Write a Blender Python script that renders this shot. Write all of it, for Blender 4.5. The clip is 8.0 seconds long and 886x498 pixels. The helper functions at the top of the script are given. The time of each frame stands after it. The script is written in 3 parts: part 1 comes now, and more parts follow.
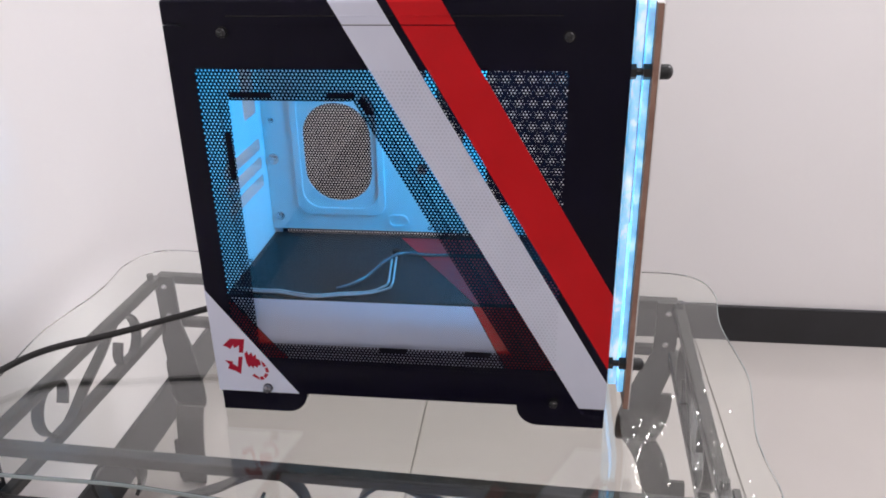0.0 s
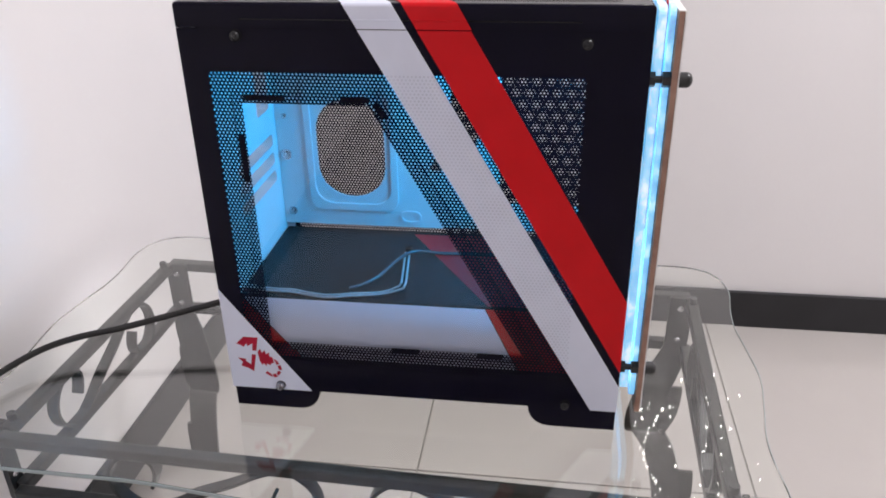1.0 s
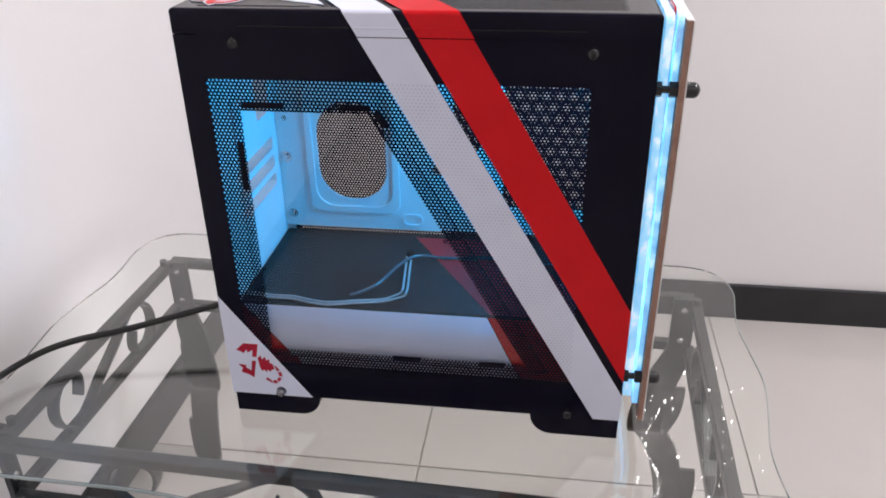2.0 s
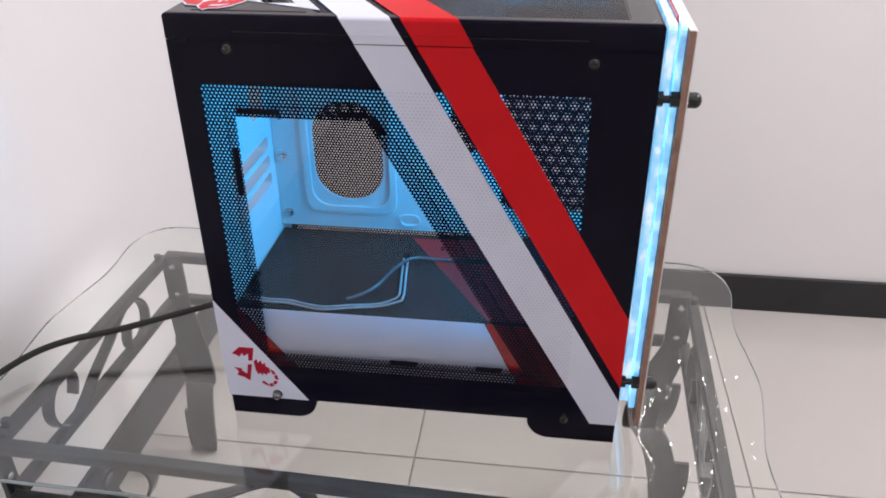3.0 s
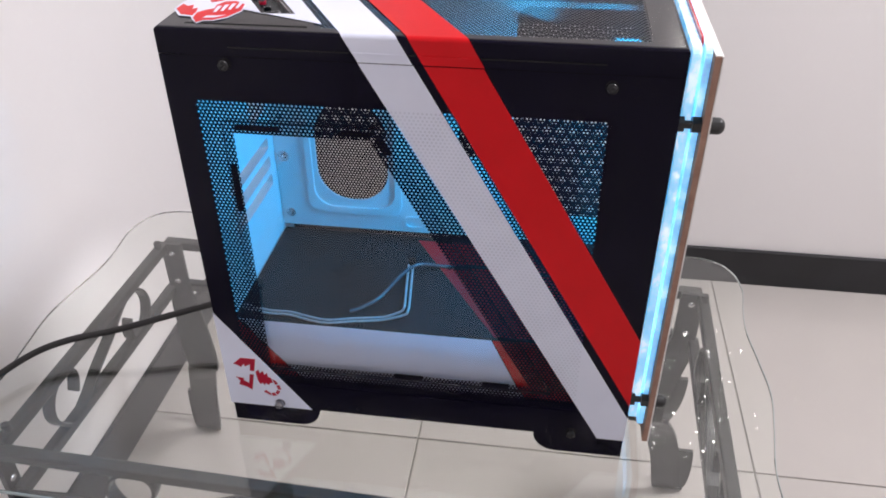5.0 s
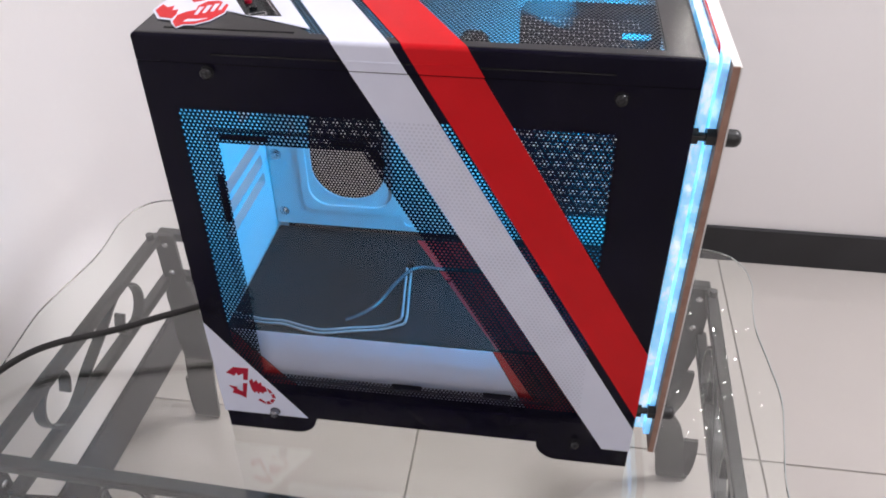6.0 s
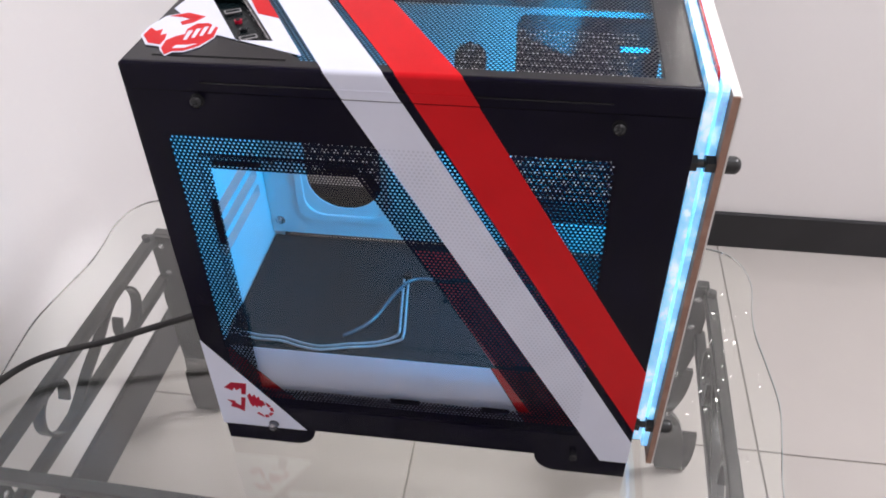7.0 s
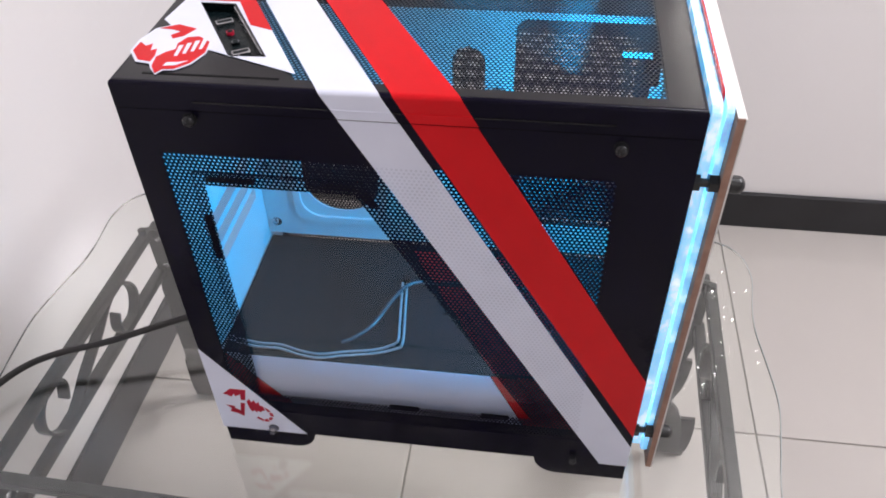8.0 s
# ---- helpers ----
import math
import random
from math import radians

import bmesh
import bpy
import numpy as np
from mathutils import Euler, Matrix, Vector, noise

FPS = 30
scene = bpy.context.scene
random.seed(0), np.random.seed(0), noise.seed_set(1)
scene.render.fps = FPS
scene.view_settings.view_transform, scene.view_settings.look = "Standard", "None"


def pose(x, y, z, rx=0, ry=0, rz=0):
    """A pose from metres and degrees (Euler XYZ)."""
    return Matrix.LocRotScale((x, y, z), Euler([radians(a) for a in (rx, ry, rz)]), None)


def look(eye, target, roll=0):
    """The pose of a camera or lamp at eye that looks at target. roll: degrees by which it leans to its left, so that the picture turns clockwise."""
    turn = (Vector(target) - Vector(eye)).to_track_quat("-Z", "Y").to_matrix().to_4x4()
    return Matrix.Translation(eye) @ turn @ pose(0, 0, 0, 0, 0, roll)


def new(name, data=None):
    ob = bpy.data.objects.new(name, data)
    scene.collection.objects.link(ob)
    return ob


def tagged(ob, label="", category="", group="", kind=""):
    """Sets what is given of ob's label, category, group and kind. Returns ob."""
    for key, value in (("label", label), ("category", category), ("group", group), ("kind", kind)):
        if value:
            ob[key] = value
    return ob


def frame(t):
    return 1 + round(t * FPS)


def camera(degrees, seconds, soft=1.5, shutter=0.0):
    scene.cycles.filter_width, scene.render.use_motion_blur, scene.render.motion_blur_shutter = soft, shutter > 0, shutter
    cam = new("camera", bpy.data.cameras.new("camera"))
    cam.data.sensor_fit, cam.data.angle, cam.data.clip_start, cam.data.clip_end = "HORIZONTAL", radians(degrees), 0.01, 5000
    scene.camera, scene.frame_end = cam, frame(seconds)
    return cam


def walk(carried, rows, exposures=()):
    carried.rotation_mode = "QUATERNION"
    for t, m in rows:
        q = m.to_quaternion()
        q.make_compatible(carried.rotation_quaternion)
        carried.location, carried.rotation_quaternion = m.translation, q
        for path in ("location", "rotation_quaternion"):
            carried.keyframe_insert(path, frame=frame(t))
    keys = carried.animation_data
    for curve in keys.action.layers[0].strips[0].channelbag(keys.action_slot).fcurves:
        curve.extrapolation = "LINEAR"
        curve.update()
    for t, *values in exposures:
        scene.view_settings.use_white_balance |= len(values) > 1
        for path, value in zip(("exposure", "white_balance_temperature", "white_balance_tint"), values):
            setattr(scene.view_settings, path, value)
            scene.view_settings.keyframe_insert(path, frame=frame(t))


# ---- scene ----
cam = camera(57.7, 8.0, soft=1.8)
PATH = [
    (0, (0.254, -0.632, 0.872), (0.026, 1.174, 0.043), -1.2),
    (0.5, (0.251, -0.623, 0.886), (0.006, 1.16, 0.013), -1.3),
    (1, (0.249, -0.617, 0.9), (0.001, 1.15, -0.002), -1.0),
    (1.5, (0.249, -0.607, 0.909), (-0.01, 1.148, -0.014), -1.1),
    (3, (0.243, -0.58, 0.938), (0.007, 1.136, -0.06), -0.6),
    (3.5, (0.242, -0.57, 0.949), (0.0, 1.129, -0.078), -0.6),
    (4, (0.239, -0.558, 0.96), (0.003, 1.123, -0.097), -0.5),
    (4.5, (0.236, -0.547, 0.972), (0.002, 1.115, -0.115), -0.3),
    (6, (0.23, -0.477, 0.997), (-0.005, 1.1, -0.211), -0.7),
    (6.5, (0.23, -0.462, 1.011), (-0.006, 1.086, -0.234), -1.1),
    (7, (0.229, -0.447, 1.026), (0.0, 1.079, -0.246), -1.2),
    (7.5, (0.229, -0.429, 1.038), (-0.01, 1.069, -0.265), -1.8),
    (8, (0.225, -0.416, 1.051), (0.007, 1.047, -0.295), -1.5),
]
walk(cam, [(t, look(eye, target, roll)) for t, eye, target, roll in PATH])

# ---- world, lamps, exposure ----
world = bpy.data.worlds.new("room_world")
scene.world = world
world.use_nodes = True
world.node_tree.nodes["Background"].inputs[0].default_value = (0.8, 0.85, 1.0, 1)
world.node_tree.nodes["Background"].inputs[1].default_value = 0.05
scene.view_settings.exposure = 0.05

LED = (0.0, 0.45, 1.0)


def area_lamp(name, m, sx, sy, watts, colour):
    data = bpy.data.lights.new(name, "AREA")
    data.shape, data.size, data.size_y = "RECTANGLE", sx, sy
    data.energy, data.color = watts, colour
    ob = new(name, data)
    ob.matrix_world = m
    return ob


area_lamp("ceiling_lamp_light", pose(1.45, 0.20, 2.60), 0.55, 0.55, 51.5, (0.965, 0.945, 1.0))
# weak fill added behind the camera; no lamp is known there
area_lamp("ceiling_lamp_light", pose(1.0, -2.0, 2.60), 0.55, 0.55, 2.5, (0.985, 0.95, 0.98))
# lamps for the computer case's coloured light, guessed behind its front and under its roof
area_lamp("case_light_front", look((0.315, 0.070, 0.650), (0.05, 0.150, 0.60)), 0.10, 0.19, 1.9, LED)
# low lamp added to brighten the mesh below the window; no source seen there
area_lamp("case_light_front", look((0.3150, 0.040, 0.485), (0.05, 0.006, 0.46)), 0.06, 0.05, 0.35, LED)
# added to spread the light over the tray; no strip is known there
area_lamp("case_fill_roof", look((0.290, 0.080, 0.765), (0.08, 0.120, 0.56)), 0.12, 0.03, 0.85, LED)


# ---- materials ----
def material(name, base, rough=0.5, metal=0.0, second=None, scale=40.0, bump=0.0, bump_scale=300.0, spec=0.5, coat=0.0, rough_var=0.08):
    """A surface with two scales of variation: broad stains and fine grain."""
    m = bpy.data.materials.new(name)
    m.use_nodes = True
    t = m.node_tree
    b = t.nodes["Principled BSDF"]
    b.inputs["Roughness"].default_value, b.inputs["Metallic"].default_value = rough, metal
    b.inputs["Specular IOR Level"].default_value = spec
    b.inputs["Coat Weight"].default_value = coat
    co = t.nodes.new("ShaderNodeTexCoord")
    n1 = t.nodes.new("ShaderNodeTexNoise")
    n1.inputs["Scale"].default_value, n1.inputs["Detail"].default_value = scale, 6
    t.links.new(co.outputs["Object"], n1.inputs["Vector"])
    n2 = t.nodes.new("ShaderNodeTexNoise")
    n2.inputs["Scale"].default_value, n2.inputs["Detail"].default_value = bump_scale, 3
    t.links.new(co.outputs["Object"], n2.inputs["Vector"])
    mix = t.nodes.new("ShaderNodeMix")
    mix.data_type = "RGBA"
    mix.inputs["A"].default_value = (*base, 1)
    mix.inputs["B"].default_value = (*(second or [c * 0.86 for c in base]), 1)
    ramp = t.nodes.new("ShaderNodeMapRange")
    ramp.inputs["From Min"].default_value, ramp.inputs["From Max"].default_value = 0.35, 0.7
    t.links.new(n1.outputs["Fac"], ramp.inputs["Value"])
    t.links.new(ramp.outputs["Result"], mix.inputs["Factor"])
    t.links.new(mix.outputs["Result"], b.inputs["Base Color"])
    rr = t.nodes.new("ShaderNodeMapRange")
    rr.inputs["To Min"].default_value, rr.inputs["To Max"].default_value = max(rough - rough_var, 0.02), rough + rough_var
    t.links.new(n2.outputs["Fac"], rr.inputs["Value"])
    t.links.new(rr.outputs["Result"], b.inputs["Roughness"])
    if bump:
        bm_ = t.nodes.new("ShaderNodeBump")
        bm_.inputs["Strength"].default_value, bm_.inputs["Distance"].default_value = bump, 0.001
        t.links.new(n2.outputs["Fac"], bm_.inputs["Height"])
        t.links.new(bm_.outputs["Normal"], b.inputs["Normal"])
    return m


def clear(name, colour, rough=0.0, ior=1.49):
    m = bpy.data.materials.new(name)
    m.use_nodes = True
    b = m.node_tree.nodes["Principled BSDF"]
    b.inputs["Base Color"].default_value = (*colour, 1)
    b.inputs["Roughness"].default_value = rough
    b.inputs["IOR"].default_value = ior
    b.inputs["Transmission Weight"].default_value = 1.0
    return m


def glowing(name, colours, strength, scale):
    """Edge-lit acrylic: light leaves it in uneven patches along its length."""
    m = bpy.data.materials.new(name)
    m.use_nodes = True
    t = m.node_tree
    b = t.nodes["Principled BSDF"]
    co = t.nodes.new("ShaderNodeTexCoord")
    mp = t.nodes.new("ShaderNodeMapping")
    mp.inputs["Scale"].default_value = (1, 1, 0.6)
    n = t.nodes.new("ShaderNodeTexNoise")
    n.inputs["Scale"].default_value, n.inputs["Detail"].default_value = scale, 8
    n.inputs["Roughness"].default_value = 0.72
    r = t.nodes.new("ShaderNodeValToRGB")
    e = r.color_ramp.elements
    e[0].position, e[0].color = 0.37, (*colours[0], 1)
    e[1].position, e[1].color = 0.63, (*colours[2], 1)
    mid = e.new(0.5)
    mid.color = (*colours[1], 1)
    t.links.new(co.outputs["Object"], mp.inputs["Vector"])
    t.links.new(mp.outputs["Vector"], n.inputs["Vector"])
    t.links.new(n.outputs["Fac"], r.inputs["Fac"])
    t.links.new(r.outputs["Color"], b.inputs["Emission Color"])
    b.inputs["Emission Strength"].default_value = strength
    b.inputs["Base Color"].default_value = (0.6, 0.8, 0.9, 1)
    b.inputs["Roughness"].default_value = 0.15
    return m


M_WALL = material("wall_paint", (0.80, 0.775, 0.772), 0.7, second=(0.775, 0.75, 0.747), scale=2.0, bump=0.15, bump_scale=160)
M_CEIL = material("ceiling_paint", (0.8, 0.79, 0.77), 0.8, scale=2.0)
M_TILE = material("floor_tile_glaze", (0.43, 0.40, 0.375), 0.09, second=(0.405, 0.377, 0.352), spec=0.55, scale=3.0, bump_scale=40, rough_var=0.04)
M_GROUT = material("grout", (0.25, 0.235, 0.21), 0.9, scale=30)
M_SKIRT = material("black_skirting_tile", (0.018, 0.018, 0.020), 0.32, scale=12, second=(0.024, 0.024, 0.027), spec=0.35)
M_BLACK = material("black_case_paint", (0.0040, 0.0032, 0.0105), 0.20, scale=25, second=(0.0052, 0.0042, 0.0130), bump=0.03, bump_scale=900, spec=0.13)
M_BLACKTOP = material("black_roof_paint", (0.006, 0.006, 0.008), 0.15, scale=25, second=(0.009, 0.009, 0.011), bump=0.04, bump_scale=700, spec=0.36)
M_BLACKIN = material("black_inner_paint", (0.004, 0.009, 0.011), 0.27, scale=14, second=(0.008, 0.013, 0.015), spec=0.13, bump=0.02, bump_scale=900)
M_WHITEIN = material("white_inner_paint", (0.62, 0.64, 0.66), 0.4, scale=20, second=(0.58, 0.60, 0.62))
M_WHITEV = material("white_vinyl", (0.72, 0.745, 0.87), 0.38, scale=30, second=(0.69, 0.715, 0.84), spec=0.35, bump=0.06, bump_scale=500)
M_VINYLDOT = material("white_vinyl_dot", (0.64, 0.665, 0.79), 0.45, scale=30, spec=0.3)
M_REDV = material("red_vinyl", (0.62, 0.006, 0.012), 0.36, scale=30, spec=0.22, second=(0.58, 0.005, 0.010), bump=0.06, bump_scale=500)
M_CRIMSON = material("crimson_vinyl", (0.42, 0.008, 0.035), 0.4, scale=30, spec=0.22, second=(0.38, 0.007, 0.03))
M_GUNMETAL = material("dark_wrought_metal", (0.014, 0.0135, 0.013), 0.33, metal=0.1, scale=45, spec=0.4, second=(0.026, 0.025, 0.024), bump=0.35, bump_scale=120)
M_CHROME = material("screw_metal", (0.22, 0.22, 0.24), 0.12, metal=1.0, scale=60)
M_BLACKSCREW = material("black_screw_metal", (0.02, 0.02, 0.022), 0.22, metal=0.2, spec=0.4, scale=60)
M_NYLON = material("black_nylon", (0.012, 0.012, 0.013), 0.33, scale=60)
M_RUBBER = material("black_cord_rubber", (0.014, 0.013, 0.013), 0.5, scale=60, bump=0.1, bump_scale=400)
M_TAPE = material("black_tape", (0.004, 0.004, 0.005), 0.6, scale=60, spec=0.1)
M_MDF = material("fibreboard_edge", (0.36, 0.215, 0.16), 0.75, scale=90, second=(0.27, 0.15, 0.11), bump=0.3, bump_scale=900)
M_LAMINATE = material("white_laminate", (0.8, 0.78, 0.76), 0.35, scale=30)
M_WIRE = material("grey_wire_sleeve", (0.36, 0.33, 0.32), 0.3, scale=80, second=(0.26, 0.25, 0.26))
M_WIRECLEAR = material("blue_grey_wire_sleeve", (0.05, 0.06, 0.07), 0.25, scale=80)
M_WINDOW = clear("acrylic_pane", (0.89, 0.90, 0.93), ior=1.40)
M_GLASS = clear("table_glass", (0.955, 0.972, 0.94), ior=1.52)
M_RIM = material("green_glass_edge", (0.34, 0.38, 0.37), 0.22, scale=20, second=(0.29, 0.34, 0.33), spec=0.6)
M_GLOW = glowing("lit_acrylic", [(0.005, 0.17, 0.52), (0.03, 0.42, 0.86), (0.45, 0.86, 1.0)], 0.8, 95)
# inner sheet: its pale glow also paints in the bright wall behind the gap
M_GLOWPALE = glowing("pale_lit_acrylic", [(0.02, 0.34, 0.74), (0.20, 0.56, 0.90), (0.88, 0.90, 1.0)], 0.78, 80)
M_REDACR = material("red_acrylic", (0.45, 0.02, 0.03), 0.2, scale=30)
M_STEEL = material("port_steel", (0.6, 0.6, 0.62), 0.25, metal=1.0, scale=60)
M_LAMP = glowing("lamp_diffuser", [(1, 0.93, 0.86)] * 3, 4.0, 3)
# glow that stands in for glints of lamp light; no bulbs are known
M_GLINT = glowing("glint_glow", [(1, 0.97, 0.92)] * 3, 75.0, 3)
M_GLINT.cycles.emission_sampling = "NONE"


# ---- helpers for meshes ----
def part(name, bm, mat, parent=None, label=""):
    me = bpy.data.meshes.new(name)
    bm.to_mesh(me)
    bm.free()
    me.materials.append(mat)
    ob = new(name, me)
    if parent:
        ob.parent = parent
    if label:
        tagged(ob, label)
    return ob


def smooth(ob, angle=35):
    for p in ob.data.polygons:
        p.use_smooth = True
    ob.data.set_sharp_from_angle(angle=radians(angle))
    return ob


def thing(name, label, category, at=(0, 0, 0), group="", kind=""):
    ob = new(name)
    ob.location = at
    ob.empty_display_size = 0.05
    return tagged(ob, label, category, group, kind)


def box(x0, x1, y0, y1, z0, z1, bevel=0.0, segments=2, bm=None):
    bm = bm or bmesh.new()
    geo = bmesh.ops.create_cube(bm, size=1, matrix=Matrix.LocRotScale(((x0 + x1) / 2, (y0 + y1) / 2, (z0 + z1) / 2), None, (x1 - x0, y1 - y0, z1 - z0)))
    if bevel:
        edges = list({e for v in geo["verts"] for e in v.link_edges})
        bmesh.ops.bevel(bm, geom=edges, offset=bevel, segments=segments, affect="EDGES", profile=0.5)
    return bm


def rod(a, b, r, sides=12, bm=None, r2=None):
    bm = bm or bmesh.new()
    a, b = Vector(a), Vector(b)
    m = Matrix.Translation((a + b) / 2) @ (b - a).to_track_quat("Z", "Y").to_matrix().to_4x4()
    bmesh.ops.create_cone(bm, cap_ends=True, segments=sides, radius1=r, radius2=r if r2 is None else r2, depth=(b - a).length, matrix=m)
    return bm


def ball(c, r, flat=(1, 1, 1), bm=None, u=12, v=8):
    bm = bm or bmesh.new()
    bmesh.ops.create_uvsphere(bm, u_segments=u, v_segments=v, radius=r, matrix=Matrix.Translation(c) @ Matrix.Diagonal((*flat, 1)))
    return bm


# ways to lay a flat outline (u, v) with depth d into space
XZ = lambda u, v, d: (u, d, v)
YZ = lambda u, v, d: (d, u, v)
XY = lambda u, v, d: (u, v, d)


def plate(outer, holes, d0, d1, lay, bm=None):
    """A sheet cut to an outline, with openings through it, from depth d0 to d1."""
    bm = bm or bmesh.new()
    loops = [list(outer)] + [list(h) for h in holes]
    from mathutils import geometry
    tris = geometry.tessellate_polygon([[Vector((u, v, 0)) for u, v in lp] for lp in loops])
    flat = [p for lp in loops for p in lp]
    front = [bm.verts.new(lay(u, v, d0)) for u, v in flat]
    back = [bm.verts.new(lay(u, v, d1)) for u, v in flat]
    for t in tris:
        for side in (front, back):
            try:
                bm.faces.new([side[i] for i in t])
            except ValueError:
                pass
    k = 0
    for lp in loops:
        n = len(lp)
        for i in range(n):
            a, b = k + i, k + (i + 1) % n
            bm.faces.new((front[a], front[b], back[b], back[a]))
        k += n
    bmesh.ops.recalc_face_normals(bm, faces=bm.faces[:])
    return bm


def rect(u0, u1, v0, v1, r=0.0, n=5):
    if not r:
        return [(u0, v0), (u1, v0), (u1, v1), (u0, v1)]
    out = []
    for cu, cv, a0 in ((u1 - r, v0 + r, -90), (u1 - r, v1 - r, 0), (u0 + r, v1 - r, 90), (u0 + r, v0 + r, 180)):
        for i in range(n + 1):
            a = radians(a0 + 90 * i / n)
            out.append((cu + r * math.cos(a), cv + r * math.sin(a)))
    return out


def glide(pts, n=6, closed=False):
    """A smooth line through points (Catmull-Rom)."""
    pts = [Vector(p) for p in pts]
    out, m = [], len(pts)
    for i in range(m if closed else m - 1):
        p = [pts[(i + k) % m] if closed else pts[min(max(i + k, 0), m - 1)] for k in (-1, 0, 1, 2)]
        for j in range(n):
            t = j / n
            out.append(0.5 * (2 * p[1] + (p[2] - p[0]) * t + (2 * p[0] - 5 * p[1] + 4 * p[2] - p[3]) * t * t + (3 * p[1] - p[0] - 3 * p[2] + p[3]) * t ** 3))
    if not closed:
        out.append(pts[-1])
    return out


def tube(pts, r, sides=8, bm=None):
    bm = bm or bmesh.new()
    rings, ref = [], Vector((0.13, 0.21, 0.97))
    for i, p in enumerate(pts):
        d = (pts[min(i + 1, len(pts) - 1)] - pts[max(i - 1, 0)]).normalized()
        s = d.cross(ref).normalized()
        u = s.cross(d)
        rings.append([bm.verts.new(p + r * (math.cos(a) * s + math.sin(a) * u)) for a in (2 * math.pi * k / sides for k in range(sides))])
    for a, b in zip(rings, rings[1:]):
        for k in range(sides):
            bm.faces.new((a[k], a[(k + 1) % sides], b[(k + 1) % sides], b[k]))
    bm.faces.new(rings[0][::-1]), bm.faces.new(rings[-1])
    return bm


def band(pts, side, width, thick, bm=None, widths=None):
    """A flat bar bent along a line; its width lies along the vector side."""
    bm = bm or bmesh.new()
    side = Vector(side).normalized()
    rings = []
    for i, p in enumerate(pts):
        d = (pts[min(i + 1, len(pts) - 1)] - pts[max(i - 1, 0)]).normalized()
        nrm = d.cross(side).normalized()
        if widths:
            width = np.interp(i / (len(pts) - 1), *widths)
        rings.append([bm.verts.new(p + side * width / 2 * a + nrm * thick / 2 * b) for a, b in ((-1, -1), (1, -1), (1, 1), (-1, 1))])
    for a, b in zip(rings, rings[1:]):
        for k in range(4):
            bm.faces.new((a[k], a[(k + 1) % 4], b[(k + 1) % 4], b[k]))
    bm.faces.new(rings[0][::-1]), bm.faces.new(rings[-1])
    bmesh.ops.recalc_face_normals(bm, faces=bm.faces[:])
    return bm


def trim(poly, edge):
    """The piece of a flat outline on the outer side of an edge (a point and the outward normal)."""
    (a, b), (n, m) = edge
    side = [(u - a) * n + (v - b) * m for u, v in poly]
    out = []
    for i, (p, d) in enumerate(zip(poly, side)):
        q, e = poly[(i + 1) % len(poly)], side[(i + 1) % len(poly)]
        if d >= 0:
            out.append(p)
        if (d >= 0) != (e >= 0):
            t = d / (d - e)
            out.append((p[0] + t * (q[0] - p[0]), p[1] + t * (q[1] - p[1])))
    return out


def perforated(name, u0, u1, v0, v1, holes, skip, depth, thick, lay, mat, parent, pitch=0.00325, hole=0.00099, cut=None, face=None):
    """Sheet metal with a honeycomb of round-cornered holes: holes(u, v) says where it is pierced, skip(u, v) where it is cut away."""
    R = pitch / math.sqrt(3)
    hexa = [(math.cos(radians(60 * k + 30)), math.sin(radians(60 * k + 30))) for k in range(6)]
    verts, faces = [], []
    row, v = 0, v0
    while v <= v1:
        u = u0 + (pitch / 2 if row % 2 else 0)
        while u <= u1:
            if not skip(u, v):
                k = len(verts)
                edge = cut(u, v, R) if cut else None
                if edge:
                    ring = [(u + R * c, v + R * s) for c, s in hexa]
                    core = [(u + hole * c, v + hole * s) for c, s in hexa]
                    pieces = [(ring[i], ring[(i + 1) % 6], core[(i + 1) % 6], core[i]) for i in range(6)] if holes(u, v) else [ring]
                    for piece in pieces:
                        piece = trim(piece, edge)
                        if len(piece) > 2:
                            faces.append(tuple(range(len(verts), len(verts) + len(piece))))
                            verts += [lay(a, b, depth) for a, b in piece]
                    u += pitch
                    continue
                verts += [lay(u + (face or R) * c, v + (face or R) * s, depth) for c, s in hexa]
                if holes(u, v):
                    verts += [lay(u + hole * c, v + hole * s, depth) for c, s in hexa]
                    verts += [lay(u + hole * c, v + hole * s, depth + thick) for c, s in hexa]
                    for i in range(6):
                        j = (i + 1) % 6
                        faces += [(k + i, k + j, k + 6 + j, k + 6 + i), (k + 6 + i, k + 6 + j, k + 12 + j, k + 12 + i)]
                else:
                    faces.append(tuple(range(k, k + 6)))
            u += pitch
        v += 1.5 * R
        row += 1
    me = bpy.data.meshes.new(name)
    me.from_pydata(verts, [], faces)
    me.materials.append(mat)
    ob = new(name, me)
    ob.parent = parent
    return tagged(ob, kind="stuff")


def inside(poly, u, v, grow=0.0):
    """Whether (u, v) lies in a convex outline given anticlockwise, grown by some metres."""
    for (a, b), (c, d) in zip(poly, poly[1:] + poly[:1]):
        l = math.hypot(c - a, d - b)
        if ((c - a) * (v - b) - (d - b) * (u - a)) / l < -grow:
            return False
    return True


# ---- the room ----
WALL_Y, X0, X1, Y0, TOP = 0.866, -0.387, 2.45, -2.85, 2.65


def structure(name, bm, mat, label, category):
    return tagged(part(name, bm, mat), label, category, kind="structure")


